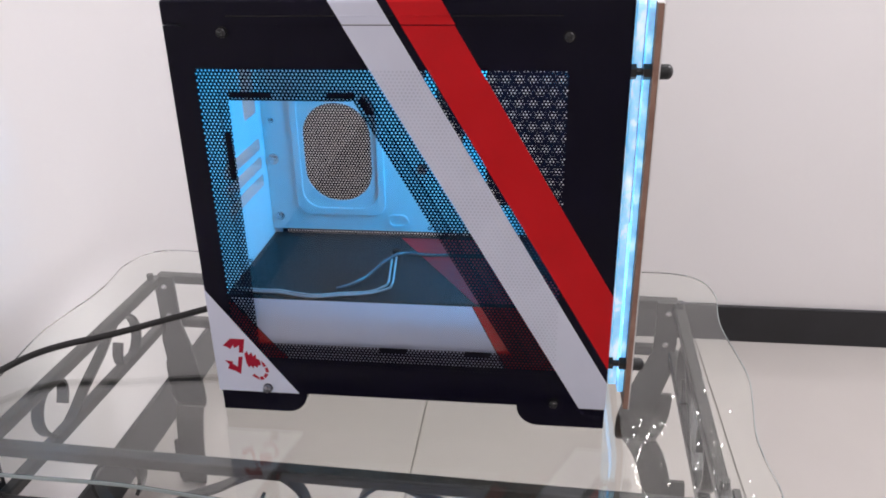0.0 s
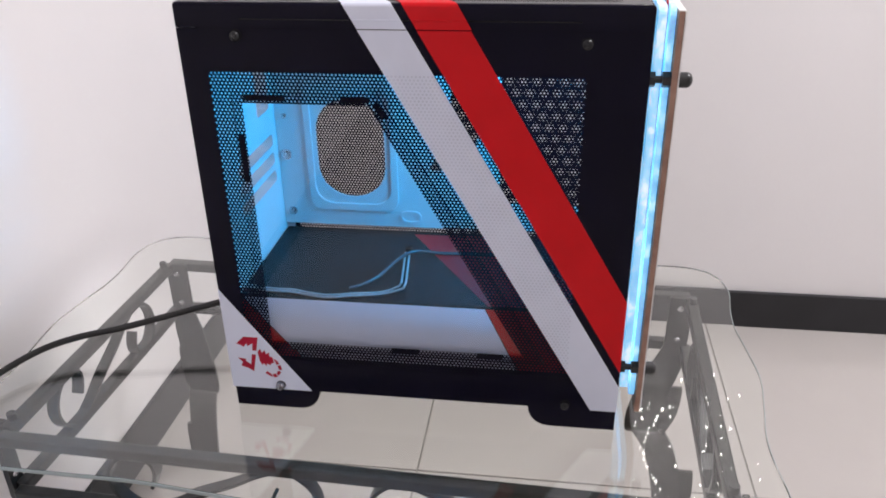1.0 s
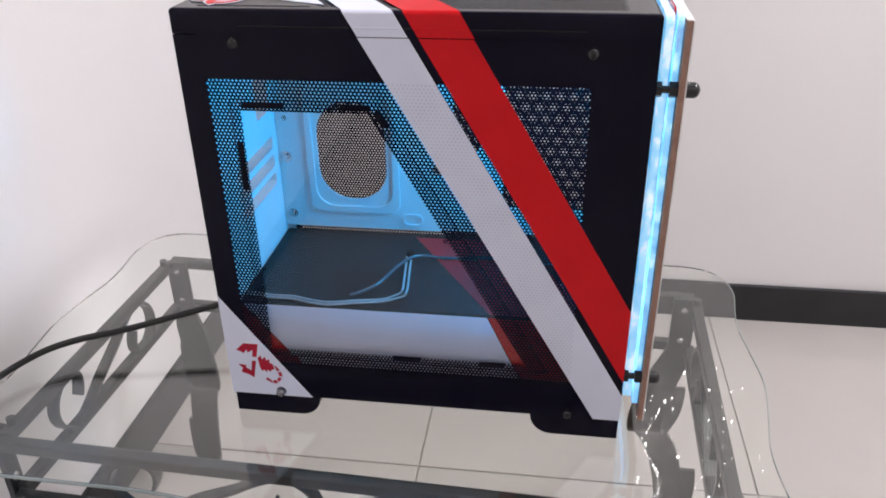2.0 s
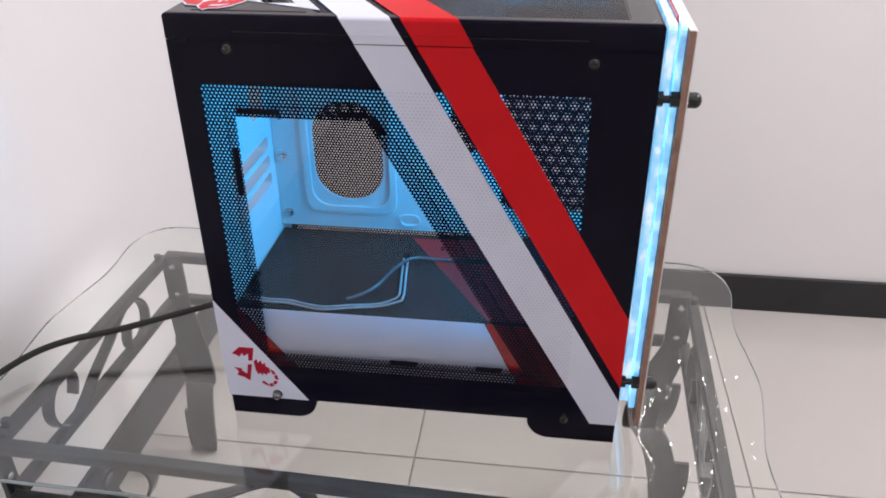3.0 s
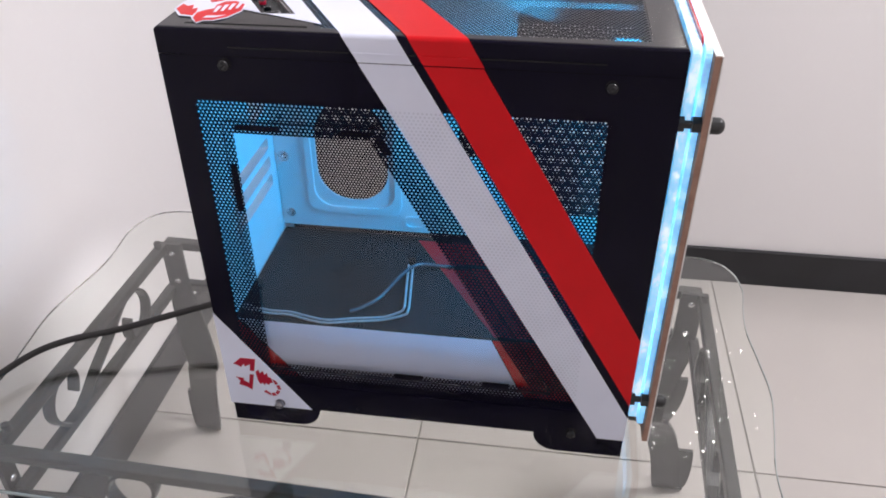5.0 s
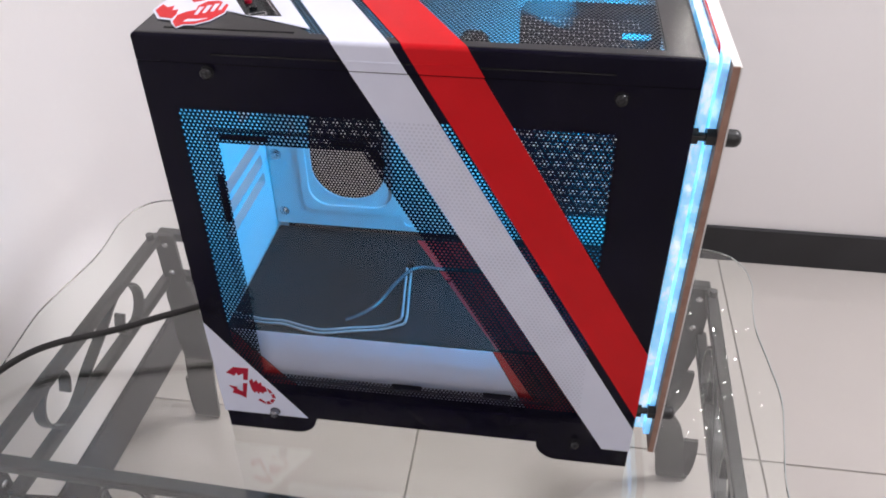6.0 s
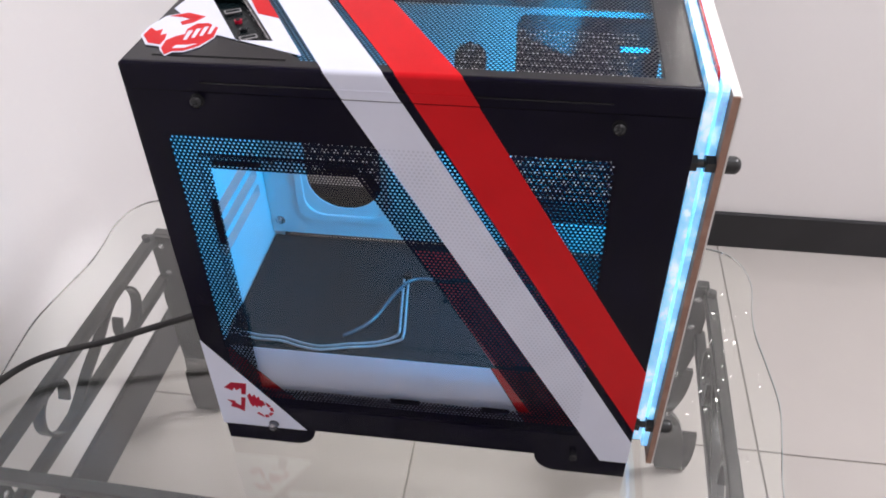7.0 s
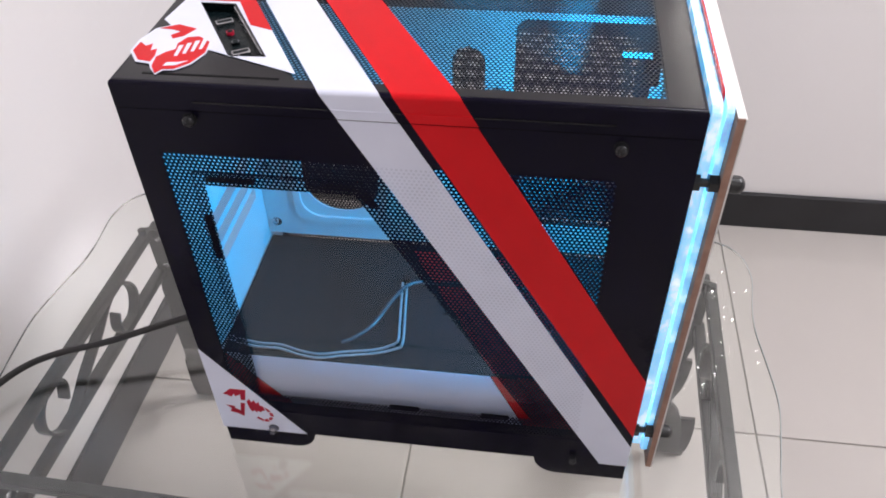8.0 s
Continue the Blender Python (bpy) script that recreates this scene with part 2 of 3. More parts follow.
structure("wall_north", box(X0, X1, WALL_Y, WALL_Y + 0.12, -0.1, TOP), M_WALL, "plain off-white painted wall behind the glass table", "wall")
structure("wall_south", box(X0, X1, Y0 - 0.12, Y0, -0.1, TOP), M_WALL, "plain off-white painted wall of the room", "wall")
structure("wall_west", box(X0 - 0.12, X0, Y0 - 0.12, WALL_Y + 0.12, -0.1, TOP), M_WALL, "plain off-white painted wall of the room", "wall")
structure("wall_east", box(X1, X1 + 0.12, Y0 - 0.12, WALL_Y + 0.12, -0.1, TOP), M_WALL, "plain off-white painted wall of the room", "wall")
structure("ceiling", box(X0 - 0.12, X1 + 0.12, Y0 - 0.12, WALL_Y + 0.12, TOP, TOP + 0.1), M_CEIL, "plain white painted ceiling", "ceiling")
floor = structure("floor", box(X0, X1, Y0, WALL_Y, -0.1, -0.0025), M_GROUT, "beige glazed tile floor with thin grey joints", "floor")
structure("baseboard", box(X0 + 0.0085, X1, WALL_Y - 0.010, WALL_Y, 0, 0.080, 0.0015), M_SKIRT, "black glossy tile skirting along the wall", "baseboard")


structure("baseboard", box(X0, X0 + 0.008, Y0, WALL_Y, 0, 0.080, 0.0015), M_SKIRT, "black glossy tile skirting along the wall", "baseboard")


# ---- ceiling lamp ----
def ceiling_lamp(x, y):
    lamp = thing("ceiling_lamp", "square white ceiling lamp panel out of view, lit", "ceiling lamp", (x, y, TOP), "ceiling lamps")
    part("frame", plate(rect(-0.31, 0.31, -0.31, 0.31, 0.02), [rect(-0.28, 0.28, -0.28, 0.28, 0.01)], -0.04, 0.0, XY), M_LAMINATE, lamp)
    part("diffuser", box(-0.28, 0.28, -0.28, 0.28, -0.02, -0.004), M_LAMP, lamp, "glowing white diffuser")
    return lamp


ceiling_lamp(1.45, 0.20)
# unseen panel made up for the rear fill light
ceiling_lamp(1.0, -2.0)


# ---- the table ----
TZ = 0.40
table = thing("coffee_table", "wavy-edged clear glass coffee table on a dark wrought metal frame", "table", (0.0805, 0.116, 0))
table.rotation_euler = (0, 0, radians(-1.8))
quarter = [(0.399, 0.0), (0.394, 0.05), (0.388, 0.095), (0.3885, 0.13), (0.393, 0.168), (0.3925, 0.186), (0.387, 0.209), (0.373, 0.228), (0.352, 0.2365), (0.330, 0.2385), (0.30, 0.2375), (0.24, 0.237), (0.17, 0.236), (0.09, 0.242)]
outline = quarter + [(0, 0.247)] + [(-x, y) for x, y in quarter[::-1]] + [(-x, -y) for x, y in quarter[1:]] + [(0, -0.247)] + [(x, -y) for x, y in quarter[:0:-1]]
outline = [(p.x, p.y) for p in glide([(x, y, 0) for x, y in outline], 4, True)]
glass = part("glass_top", plate(outline, [], TZ - 0.0045, TZ, XY), M_GLASS, table, "clear glass top with polished wavy edge")
glass.visible_shadow = False
mod = glass.modifiers.new("edge", "BEVEL")
mod.width, mod.segments, mod.limit_method, mod.angle_limit = 0.0014, 2, "ANGLE", radians(60)
smooth(glass, 35)
glass.location = (-0.002, 0, 0)
rim = part("edge_rim", plate([(x * 1.0022, y * 1.0036) for x, y in outline], [[(x * 1.0005, y * 1.0008) for x, y in outline]], TZ - 0.0042, TZ - 0.0004, XY), M_RIM, table, "greenish polished glass edge")
rim.location = (-0.002, 0, 0)
RX, RY, RZ, LZ, RW = 0.3485, 0.1845, 0.3800, 0.312, 0.013
for z in (RZ, LZ):
    for s in (-1, 1):
        part("rail", box(-RX, RX, s * RY - RW / 2, s * RY + RW / 2, z - RW / 2, z + RW / 2, 0.002), M_GUNMETAL, table)
        part("rail", box(s * RX - RW / 2, s * RX + RW / 2, -RY + RW / 2 + 0.001, RY - RW / 2 - 0.001, z - RW / 2, z + RW / 2, 0.002), M_GUNMETAL, table)


def scroll(centre, along, flip=1):
    """An S-shaped flat bar between the two rails, its curls at both ends."""
    arm = [(-0.062, -0.002), (-0.056, 0.014), (-0.060, 0.028), (-0.078, 0.0335), (-0.097, 0.024), (-0.106, 0.003), (-0.098, -0.019), (-0.076, -0.0335), (-0.050, -0.026), (-0.022, -0.010)]
    line = arm + [(0, 0)] + [(-a, -b) for a, b in arm[::-1]]
    a = Vector(along)
    pts = [Vector(centre) + a * u * flip + Vector((0, 0, v)) for u, v in line]
    return band(glide(pts, 5), a.cross(Vector((0, 0, 1))), 0.013, 0.0035)


MID = (RZ + LZ) / 2
for s in (-1, 1):
    smooth(part("scroll", scroll((s * RX, 0.0, MID), (0, 1, 0)), M_GUNMETAL, table))
    for x in (-0.13, 0.13):
        smooth(part("scroll", scroll((x, s * RY, MID), (1, 0, 0), 1 if x < 0 else -1), M_GUNMETAL, table))
for sx in (-1, 1):
    for sy in (-1, 1):
        cx, cy = sx * (RX - 0.012), sy * RY
        off = RW / 2 + 0.0035
        # height, and how far the bar swings towards the middle of the table
        foot_line = [(0.205, 0.012), (0.165, -0.012), (0.115, -0.034), (0.065, -0.050), (0.025, -0.058), (0.004, -0.060)]
        if sy > 0:
            # far pair: a post that swells forward and curls back under itself, on a lower bar that ends in a curl
            foot = lambda d, z: (cx - sx * d * (0.62 if d > 0 else 0.50), cy - off - d * (0.80 if d > 0 else 0.55), z)
            wide, out = (1, 0, 0), (0, -1, 0)
            upper = [(0.3865, 0), (0.344, 0), (0.322, 0.001), (0.303, 0.009), (0.284, 0.026), (0.262, 0.046), (0.238, 0.058), (0.216, 0.058), (0.204, 0.044), (0.207, 0.026), (0.224, 0.012), (0.246, 0.006), (0.254, 0.005)]
            leg = smooth(part("leg", band(glide([foot(d, z) for z, d in upper], 5), wide, 0.036, 0.005, widths=((0, 0.20, 0.30, 0.45, 0.8, 1.0), (0.028, 0.028, 0.040, 0.043, 0.042, 0.036))), M_GUNMETAL, table, "broad flat metal leg bent in an S"))
            lower = [(0.200, 0.040), (0.180, 0.026), (0.150, 0.008), (0.110, -0.012), (0.065, -0.030), (0.025, -0.042), (0.006, -0.052), (0.005, -0.064), (0.022, -0.076), (0.048, -0.079), (0.074, -0.076)]
            smooth(part("foot_bar", band(glide([foot(d, z) for z, d in lower], 5), wide, 0.036, 0.005, widths=((0, 0.3, 0.7, 1.0), (0.042, 0.041, 0.040, 0.034))), M_GUNMETAL, leg))
        else:
            # near pair: faces along the table's length
            foot = lambda d, z: (sx * (RX + off) - sx * (d * 1.7 if d > 0 else d * 0.3), sy * (RY - 0.012) - sy * d * 0.75, z)
            wide, out = (0, 1, 0), (sx, 0, 0)
            line = [(0.3865, 0), (0.344, 0), (0.316, 0), (0.296, 0.001), (0.274, 0.012), (0.250, 0.026), (0.222, 0.028)] + foot_line
            leg = smooth(part("leg", band(glide([foot(d, z) for z, d in line], 5), wide, 0.036, 0.006, widths=((0, 0.25, 0.38, 0.45, 0.8, 0.94, 1.0), (0.018, 0.018, 0.044, 0.044, 0.038, 0.036, 0.028))), M_GUNMETAL, table, "broad flat metal leg bent in an S"))
            curl = [foot(d, z) for z, d in ((0.012, -0.059), (0.006, -0.070), (0.010, -0.088), (0.026, -0.098), (0.044, -0.100), (0.056, -0.098))]
            smooth(part("curl", band(glide(curl, 5), wide, 0.026, 0.005), M_GUNMETAL, leg))
        for z in (0.372, 0.327):
            for side in (-1, 1):
                at = Vector(foot(0, z)) + Vector(out) * 0.0033 * side
                smooth(part("bolt", ball(at, 0.0042, [0.5 if abs(c) > 0.5 else 1 for c in out]), M_STEEL, leg))
        part("rubber_pad", rod((sx * RX, sy * (RY - 0.022), RZ + 0.0065), (sx * RX, sy * (RY - 0.022), TZ - 0.0056), 0.0045, 14), M_NYLON, table)

# ---- the computer case ----
CX0, CX1, CY1, CZ0, SEAM, CTOP = -0.0495, 0.323, 0.190, 0.4225, 0.772, 0.792
case = thing("computer_case", "black computer case with red and white stripes and blue lights inside", "computer case", (0.137, 0.095, 0.40))
CASE_AT = Matrix.Translation((-0.137, -0.095, -0.40))


def cpart(name, bm, mat, parent=None, label=""):
    """A part of the case, given in the room's metres."""
    bmesh.ops.transform(bm, matrix=CASE_AT, verts=bm.verts[:])
    return part(name, bm, mat, parent or case, label)


def cspace(lay):
    return lambda u, v, d: tuple(Vector(lay(u, v, d)) + CASE_AT.translation)


PU0, PU1, PV0, PV1 = -0.0275, 0.2765, 0.4545, 0.7385
WINDOW = [(-0.0035, 0.4780), (0.2340, 0.4780), (0.1030, 0.7110), (-0.0025, 0.7110)]
def window_cut(u, v, reach):
    """The window's edge next to a cell of the mesh, if the cell touches it."""
    best = None
    for (a, b), (c, d) in zip(WINDOW, WINDOW[1:] + WINDOW[:1]):
        l = math.hypot(c - a, d - b)
        n, m = (d - b) / l, (a - c) / l
        dist = (u - a) * n + (v - b) * m
        if best is None or dist > best[0]:
            best = (dist, ((a, b), (n, m)))
    return best[1] if abs(best[0]) < reach else None


side_panel = cpart("side_panel", plate(rect(CX0, CX1, CZ0, SEAM - 0.0003), [rect(PU0 - 0.001, PU1 + 0.001, PV0 - 0.001, PV1 + 0.001)], 0.0, 0.0012, XZ), M_BLACK, None, "glossy black side panel with a slanted window")
pierced = lambda u, v: PU0 < u < PU1 and PV0 < v < PV1
perforated("perforated_mesh", PU0 - 0.003, PU1 + 0.003, PV0 - 0.003, PV1 + 0.003, pierced, lambda u, v: inside(WINDOW, u, v, -0.0019), 0.0006, 0.0006, cspace(XZ), M_BLACK, side_panel, cut=window_cut)
pane = cpart("window_pane", plate([(-0.013, 0.469), (0.254, 0.469), (0.110, 0.720), (-0.012, 0.720)], [], 0.0026, 0.0046, XZ), M_WINDOW, side_panel, "clear acrylic window pane")
pane.visible_shadow = False


def tape(u0, v0, u1, v1, w=0.0055):
    """A strip of black tape that holds the pane to the back of the mesh."""
    d = Vector((u1 - u0, v1 - v0)).normalized()
    n = Vector((-d.y, d.x)) * w / 2
    return plate([(u0 - n.x, v0 - n.y), (u1 - n.x, v1 - n.y), (u1 + n.x, v1 + n.y), (u0 + n.x, v0 + n.y)], [], 0.0017, 0.0022, XZ)


for strip in ((-0.002, 0.7155, 0.034, 0.7155), (0.080, 0.7155, 0.104, 0.7155), (0.108, 0.713, 0.116, 0.700), (-0.0075, 0.640, -0.0075, 0.683), (0.112, 0.4745, 0.138, 0.4745), (0.192, 0.4745, 0.216, 0.4745)):
    cpart("tape_strip", tape(*strip), M_TAPE, side_panel)

# stripes stuck on the panel
cpart("white_stripe", plate([(0.2990, CZ0), (CX1, CZ0), (CX1, 0.4510), (0.1375, SEAM - 0.0004), (0.0980, SEAM - 0.0004)], [], -0.0004, 0.0, XZ), M_WHITEV, side_panel, "white vinyl stripe")
STRIPE = [(0.2990, CZ0), (CX1, CZ0), (CX1, 0.4510), (0.1375, SEAM), (0.0980, SEAM)]
# flat, slightly darker dots where the vinyl covers the mesh holes
perforated("vinyl_dot", PU0 - 0.003, PU1 + 0.003, PV0 - 0.003, PV1 + 0.003, lambda u, v: False, lambda u, v: not (PU0 < u < PU1 and PV0 < v < PV1 and inside(STRIPE, u, v, -0.0015)), -0.00055, 0.0, cspace(XZ), M_VINYLDOT, side_panel, face=0.0010)
cpart("red_stripe", plate([(CX1, 0.4660), (CX1, 0.5405), (0.1870, SEAM - 0.0004), (0.1450, SEAM - 0.0004)], [], -0.0004, 0.0, XZ), M_REDV, side_panel, "red vinyl stripe")
corner = cpart("corner_sticker", plate([(CX0 - 0.0002, CZ0), (0.0305, CZ0), (CX0 - 0.0002, 0.5325)], [], -0.0004, 0.0, XZ), M_WHITEV, None, "white vinyl corner triangle")


def emblem(shapes, place, depth, lay, mat, parent):
    for shape in shapes:
        cpart("emblem", plate([place(u, v) for u, v in shape], [], depth, depth - 0.0002, lay), mat, parent, "plain red emblem shape")


# emblem of the corner: a red angular hook beside a curl of blocks, in millimetres
HOOK = [(0, 30), (8, 37), (22, 37), (19, 24), (15, 24), (16, 31), (11, 28), (10, 31), (7, 27), (4, 29)]
HOOK2 = [(0, 16), (4, 12), (2, 8), (9, 6), (14, 3), (18, 20), (14, 20), (12, 10), (7, 13), (8, 15)]
SPINE = [(20, 23), (23, 26), (24, 22), (27, 25), (28, 21), (31, 23), (31, 19), (34, 18), (35, 13), (32, 12), (31, 10), (28, 12), (27, 9), (25, 12), (23, 10), (21, 14)]
BLOCKS = [[(35, 17), (38, 15), (40, 12), (37, 11)], [(38, 10), (41, 11), (42, 6), (39, 6)], [(38, 5), (41, 4), (38, 0), (36, 2)], [(35, 2), (37, -1), (33, -2), (32, 1)], [(31, 1), (32, -2), (25, 2), (27, 4)]]
emblem([HOOK, HOOK2, SPINE] + BLOCKS, lambda u, v: (-0.0400 + u * 0.00102, 0.4385 + v * 0.00116), -0.0004, XZ, M_CRIMSON, corner)


def screw(x, z, mat):
    bm = ball((x, -0.0042, z), 0.0042, (1, 0.62, 1), None, 18, 10)
    rod((x, 0.0, z), (x, -0.0045, z), 0.0041, 18, bm)
    rod((x, 0.0, z), (x, -0.0010, z), 0.0048, 18, bm)
    for a in (0.6, 2.2):
        rod((x - 0.0020 * math.cos(a), -0.0071, z - 0.0020 * math.sin(a)), (x + 0.0020 * math.cos(a), -0.0071, z + 0.0020 * math.sin(a)), 0.0006, 6, bm)
    return smooth(cpart("screw", bm, mat, side_panel))


screw(0.0, 0.7665, M_BLACKSCREW), screw(0.275, 0.7635, M_BLACKSCREW), screw(0.0, 0.428, M_CHROME), screw(0.275, 0.428, M_BLACKSCREW)

# roof: a rounded cover with a skirt, pierced over most of its area
UX1, UY0, UY1 = 0.2985, 0.0115, 0.1785
LX = lambda y: 0.0740 - 0.572 * y
bm = box(CX0, CX1, 0.0, CY1, SEAM + 0.0003, CTOP)
bmesh.ops.bevel(bm, geom=[e for e in bm.edges if max(v.co.z for v in e.verts) > CTOP - 1e-4 and min(v.co.z for v in e.verts) > CTOP - 1e-4], offset=0.003, segments=4, affect="EDGES", profile=0.5)
bmesh.ops.delete(bm, geom=[f for f in bm.faces if abs(f.normal.z) > 0.99], context="FACES_ONLY")
PORTS = [(-0.0265, 0.1110), (0.0190, 0.0370), (0.0420, 0.0385), (-0.0020, 0.1105)]
cover = smooth(cpart("top_cover", bm, M_BLACK, None, "glossy black pierced top cover"), 40)
cpart("top_sheet", plate(rect(CX0 + 0.003, CX1 - 0.003, 0.003, CY1 - 0.003), [[(LX(UY0), UY0 - 0.001), (UX1 + 0.001, UY0 - 0.001), (UX1 + 0.001, UY1 + 0.001), (LX(UY1), UY1 + 0.001)], PORTS], CTOP, CTOP - 0.0012, XY), M_BLACKTOP, cover)
perforated("perforated_mesh", -0.034, UX1 + 0.003, UY0 - 0.003, UY1 + 0.003, lambda u, v: LX(v) + 0.0015 < u < UX1 and UY0 < v < UY1, lambda u, v: u < LX(v) - 0.003, CTOP - 0.0006, -0.0005, cspace(XY), M_BLACKTOP, cover, hole=0.00128)
# unseen ring added behind the seam to stop the inner light leaking out
cpart("seam_light_block", plate(rect(CX0 + 0.0012, CX1 - 0.0012, 0.0016, CY1 - 0.0016), [rect(CX0 + 0.006, CX1 - 0.006, 0.0065, CY1 - 0.006)], SEAM - 0.006, SEAM + 0.006, XY), M_BLACK, cover)
# raised lines along the skirt
for x0, x1, mat in ((0.004, 0.0925, M_BLACKTOP), (0.0943, 0.1328, M_WHITEV), (0.1340, 0.1395, M_BLACKTOP), (0.1412, 0.1830, M_REDV), (0.1850, 0.270, M_BLACKTOP)):
    cpart("skirt_bead", box(x0, x1, -0.0011, 0.0004, 0.7786, 0.7796, 0.0004), mat, cover)


def over_edge(xa, xb, far, lift):
    """A strip that runs up the skirt, over its rounded edge and across the roof, slanting as it goes; xa, xb: its edges at the seam."""
    bm = bmesh.new()
    prof = [(-lift, SEAM + 0.0004), (-lift, CTOP - 0.003)] + [(0.003 - (0.003 + lift) * math.cos(radians(a)), CTOP - 0.003 + (0.003 + lift) * math.sin(radians(a))) for a in (22, 45, 67, 90)] + [(far, CTOP + lift)]
    s, rows = 0.0, []
    for i, (y, z) in enumerate(prof):
        if i:
            s += math.hypot(y - prof[i - 1][0], z - prof[i - 1][1])
        k = 0.572 * s
        rows.append((bm.verts.new((xa - k, y, z)), bm.verts.new((xb - k, y, z))))
    for a, b in zip(rows, rows[1:]):
        bm.faces.new((a[0], a[1], b[1], b[0]))
    return bm


smooth(cpart("white_stripe", over_edge(0.0980, 0.1370, 0.187, 0.0005), M_WHITEV, cover, "white vinyl stripe"), 60)
smooth(cpart("red_stripe", over_edge(0.1447, 0.1875, 0.187, 0.0005), M_REDV, cover, "red vinyl stripe"), 60)
# roof sticker round the ports
STICK = [(0.0690, 0.0180), (0.0035, 0.1330), (-0.0500 + 0.012, 0.1330), (-0.0440, 0.0830), (-0.0080, 0.0470)]
sticker = cpart("roof_sticker", plate(STICK, [[(-0.0280, 0.1120), (0.0185, 0.0360), (0.0440, 0.0375), (-0.0010, 0.1120)]], CTOP + 0.0004, CTOP, XY), M_WHITEV, None, "white vinyl sticker round the ports")
cpart("red_patch", plate([(0.0375, 0.0735), (0.0035, 0.1331), (-0.0380, 0.1331), (-0.0390, 0.1150), (0.0010, 0.1150), (0.0200, 0.0800)], [], CTOP + 0.0007, CTOP + 0.0004, XY), M_REDV, sticker, "red vinyl patch")
BADGE = [(-0.0480, 0.0420), (-0.0478, 0.0600), (-0.0430, 0.0800), (-0.0300, 0.0900), (-0.0140, 0.0840), (-0.0080, 0.0700), (0.0010, 0.0620), (0.0030, 0.0440), (-0.0020, 0.0260), (-0.0100, 0.0160), (-0.0170, 0.0150), (-0.0200, 0.0085), (-0.0260, 0.0170), (-0.0290, 0.0240), (-0.0390, 0.0260)]
badge = cpart("badge", plate([(x * 1.02, 0.84 * y + 0.001) for x, y in BADGE], [], CTOP + 0.0010, CTOP + 0.0004, XY), M_WHITEV, None, "white badge with plain red shapes")
RED_A = [(-0.0460, 0.0420), (-0.0455, 0.0560), (-0.0400, 0.0500), (-0.0365, 0.0540), (-0.0345, 0.0430), (-0.0310, 0.0460), (-0.0290, 0.0360), (-0.0290, 0.0265), (-0.0380, 0.0285)]
RED_B = [(-0.0400, 0.0800), (-0.0290, 0.0880), (-0.0150, 0.0820), (-0.0200, 0.0690), (-0.0260, 0.0640), (-0.0290, 0.0690), (-0.0240, 0.0760), (-0.0310, 0.0790)]
RED_C = [(-0.0275, 0.0340), (-0.0260, 0.0200), (-0.0205, 0.0098), (-0.0175, 0.0160), (-0.0105, 0.0172), (-0.0030, 0.0265), (0.0022, 0.0440), (0.0002, 0.0612), (-0.0090, 0.0692), (-0.0165, 0.0670), (-0.0200, 0.0560), (-0.0185, 0.0470), (-0.0235, 0.0420)]
for shape in (RED_A, RED_B, RED_C):
    cpart("emblem", plate([(x * 1.02, 0.84 * y + 0.001) for x, y in shape], [], CTOP + 0.0013, CTOP + 0.0010, XY), M_REDV, badge, "plain red emblem shape")
for k in range(4):
    u, v = -0.0165 + 0.0044 * k, 0.0310 + 0.0035 * k
    cpart("emblem", plate([(u, v), (u + 0.0021, v + 0.0004), (u + 0.0012, v + 0.0150), (u - 0.0016, v + 0.0140)], [], CTOP + 0.0016, CTOP + 0.0013, XY), M_WHITEV, badge, "plain white emblem bar")
cpart("emblem", plate([(-0.0190, 0.0180), (-0.0110, 0.0195), (-0.0050, 0.0260), (-0.0105, 0.0235), (-0.0180, 0.0225)], [], CTOP + 0.0016, CTOP + 0.0013, XY), M_WHITEV, badge, "plain white emblem bar")
# flat black strip that paints the dark inside a groove of the roof
cpart("groove_dark_strip", plate([(-0.0300, 0.0096), (0.0600, 0.0102), (0.0600, 0.0122), (-0.0300, 0.0116)], [], CTOP + 0.0002, CTOP, XY), M_TAPE, cover)
# front ports in a slanted recess
ports = cpart("port_panel", plate([(-0.0300, 0.1140), (0.0175, 0.0340), (0.0455, 0.0355), (0.0005, 0.1135)], [], CTOP - 0.0062, CTOP - 0.008, XY), M_BLACKIN, None, "black recessed port panel")
cpart("port_wall", plate([(-0.0295, 0.1135), (0.0180, 0.0345), (0.0450, 0.0360), (0.0000, 0.1130)], [PORTS], CTOP - 0.0061, CTOP - 0.0013, XY), M_BLACKIN, ports)
axis = Vector((0.0455, -0.074, 0)).normalized()
cross = Vector((-axis.y, axis.x, 0))
turn = Matrix((axis, cross, (0, 0, 1))).transposed().to_4x4()


def port_box(u, v, l, w, h, mat, name):
    c = Vector((-0.0145, 0.1112, CTOP - 0.006)) + axis * u + cross * v
    b = box(-l / 2, l / 2, -w / 2, w / 2, 0, h, 0.0004)
    bmesh.ops.transform(b, matrix=Matrix.Translation(c) @ turn, verts=b.verts[:])
    return cpart(name, b, mat, ports)


for u in (0.022, 0.071):
    port_box(u, -0.001, 0.0065, 0.0125, 0.0025, M_STEEL, "usb_port")
    port_box(u, -0.001, 0.0035, 0.0105, 0.0028, M_BLACKIN, "usb_tongue")
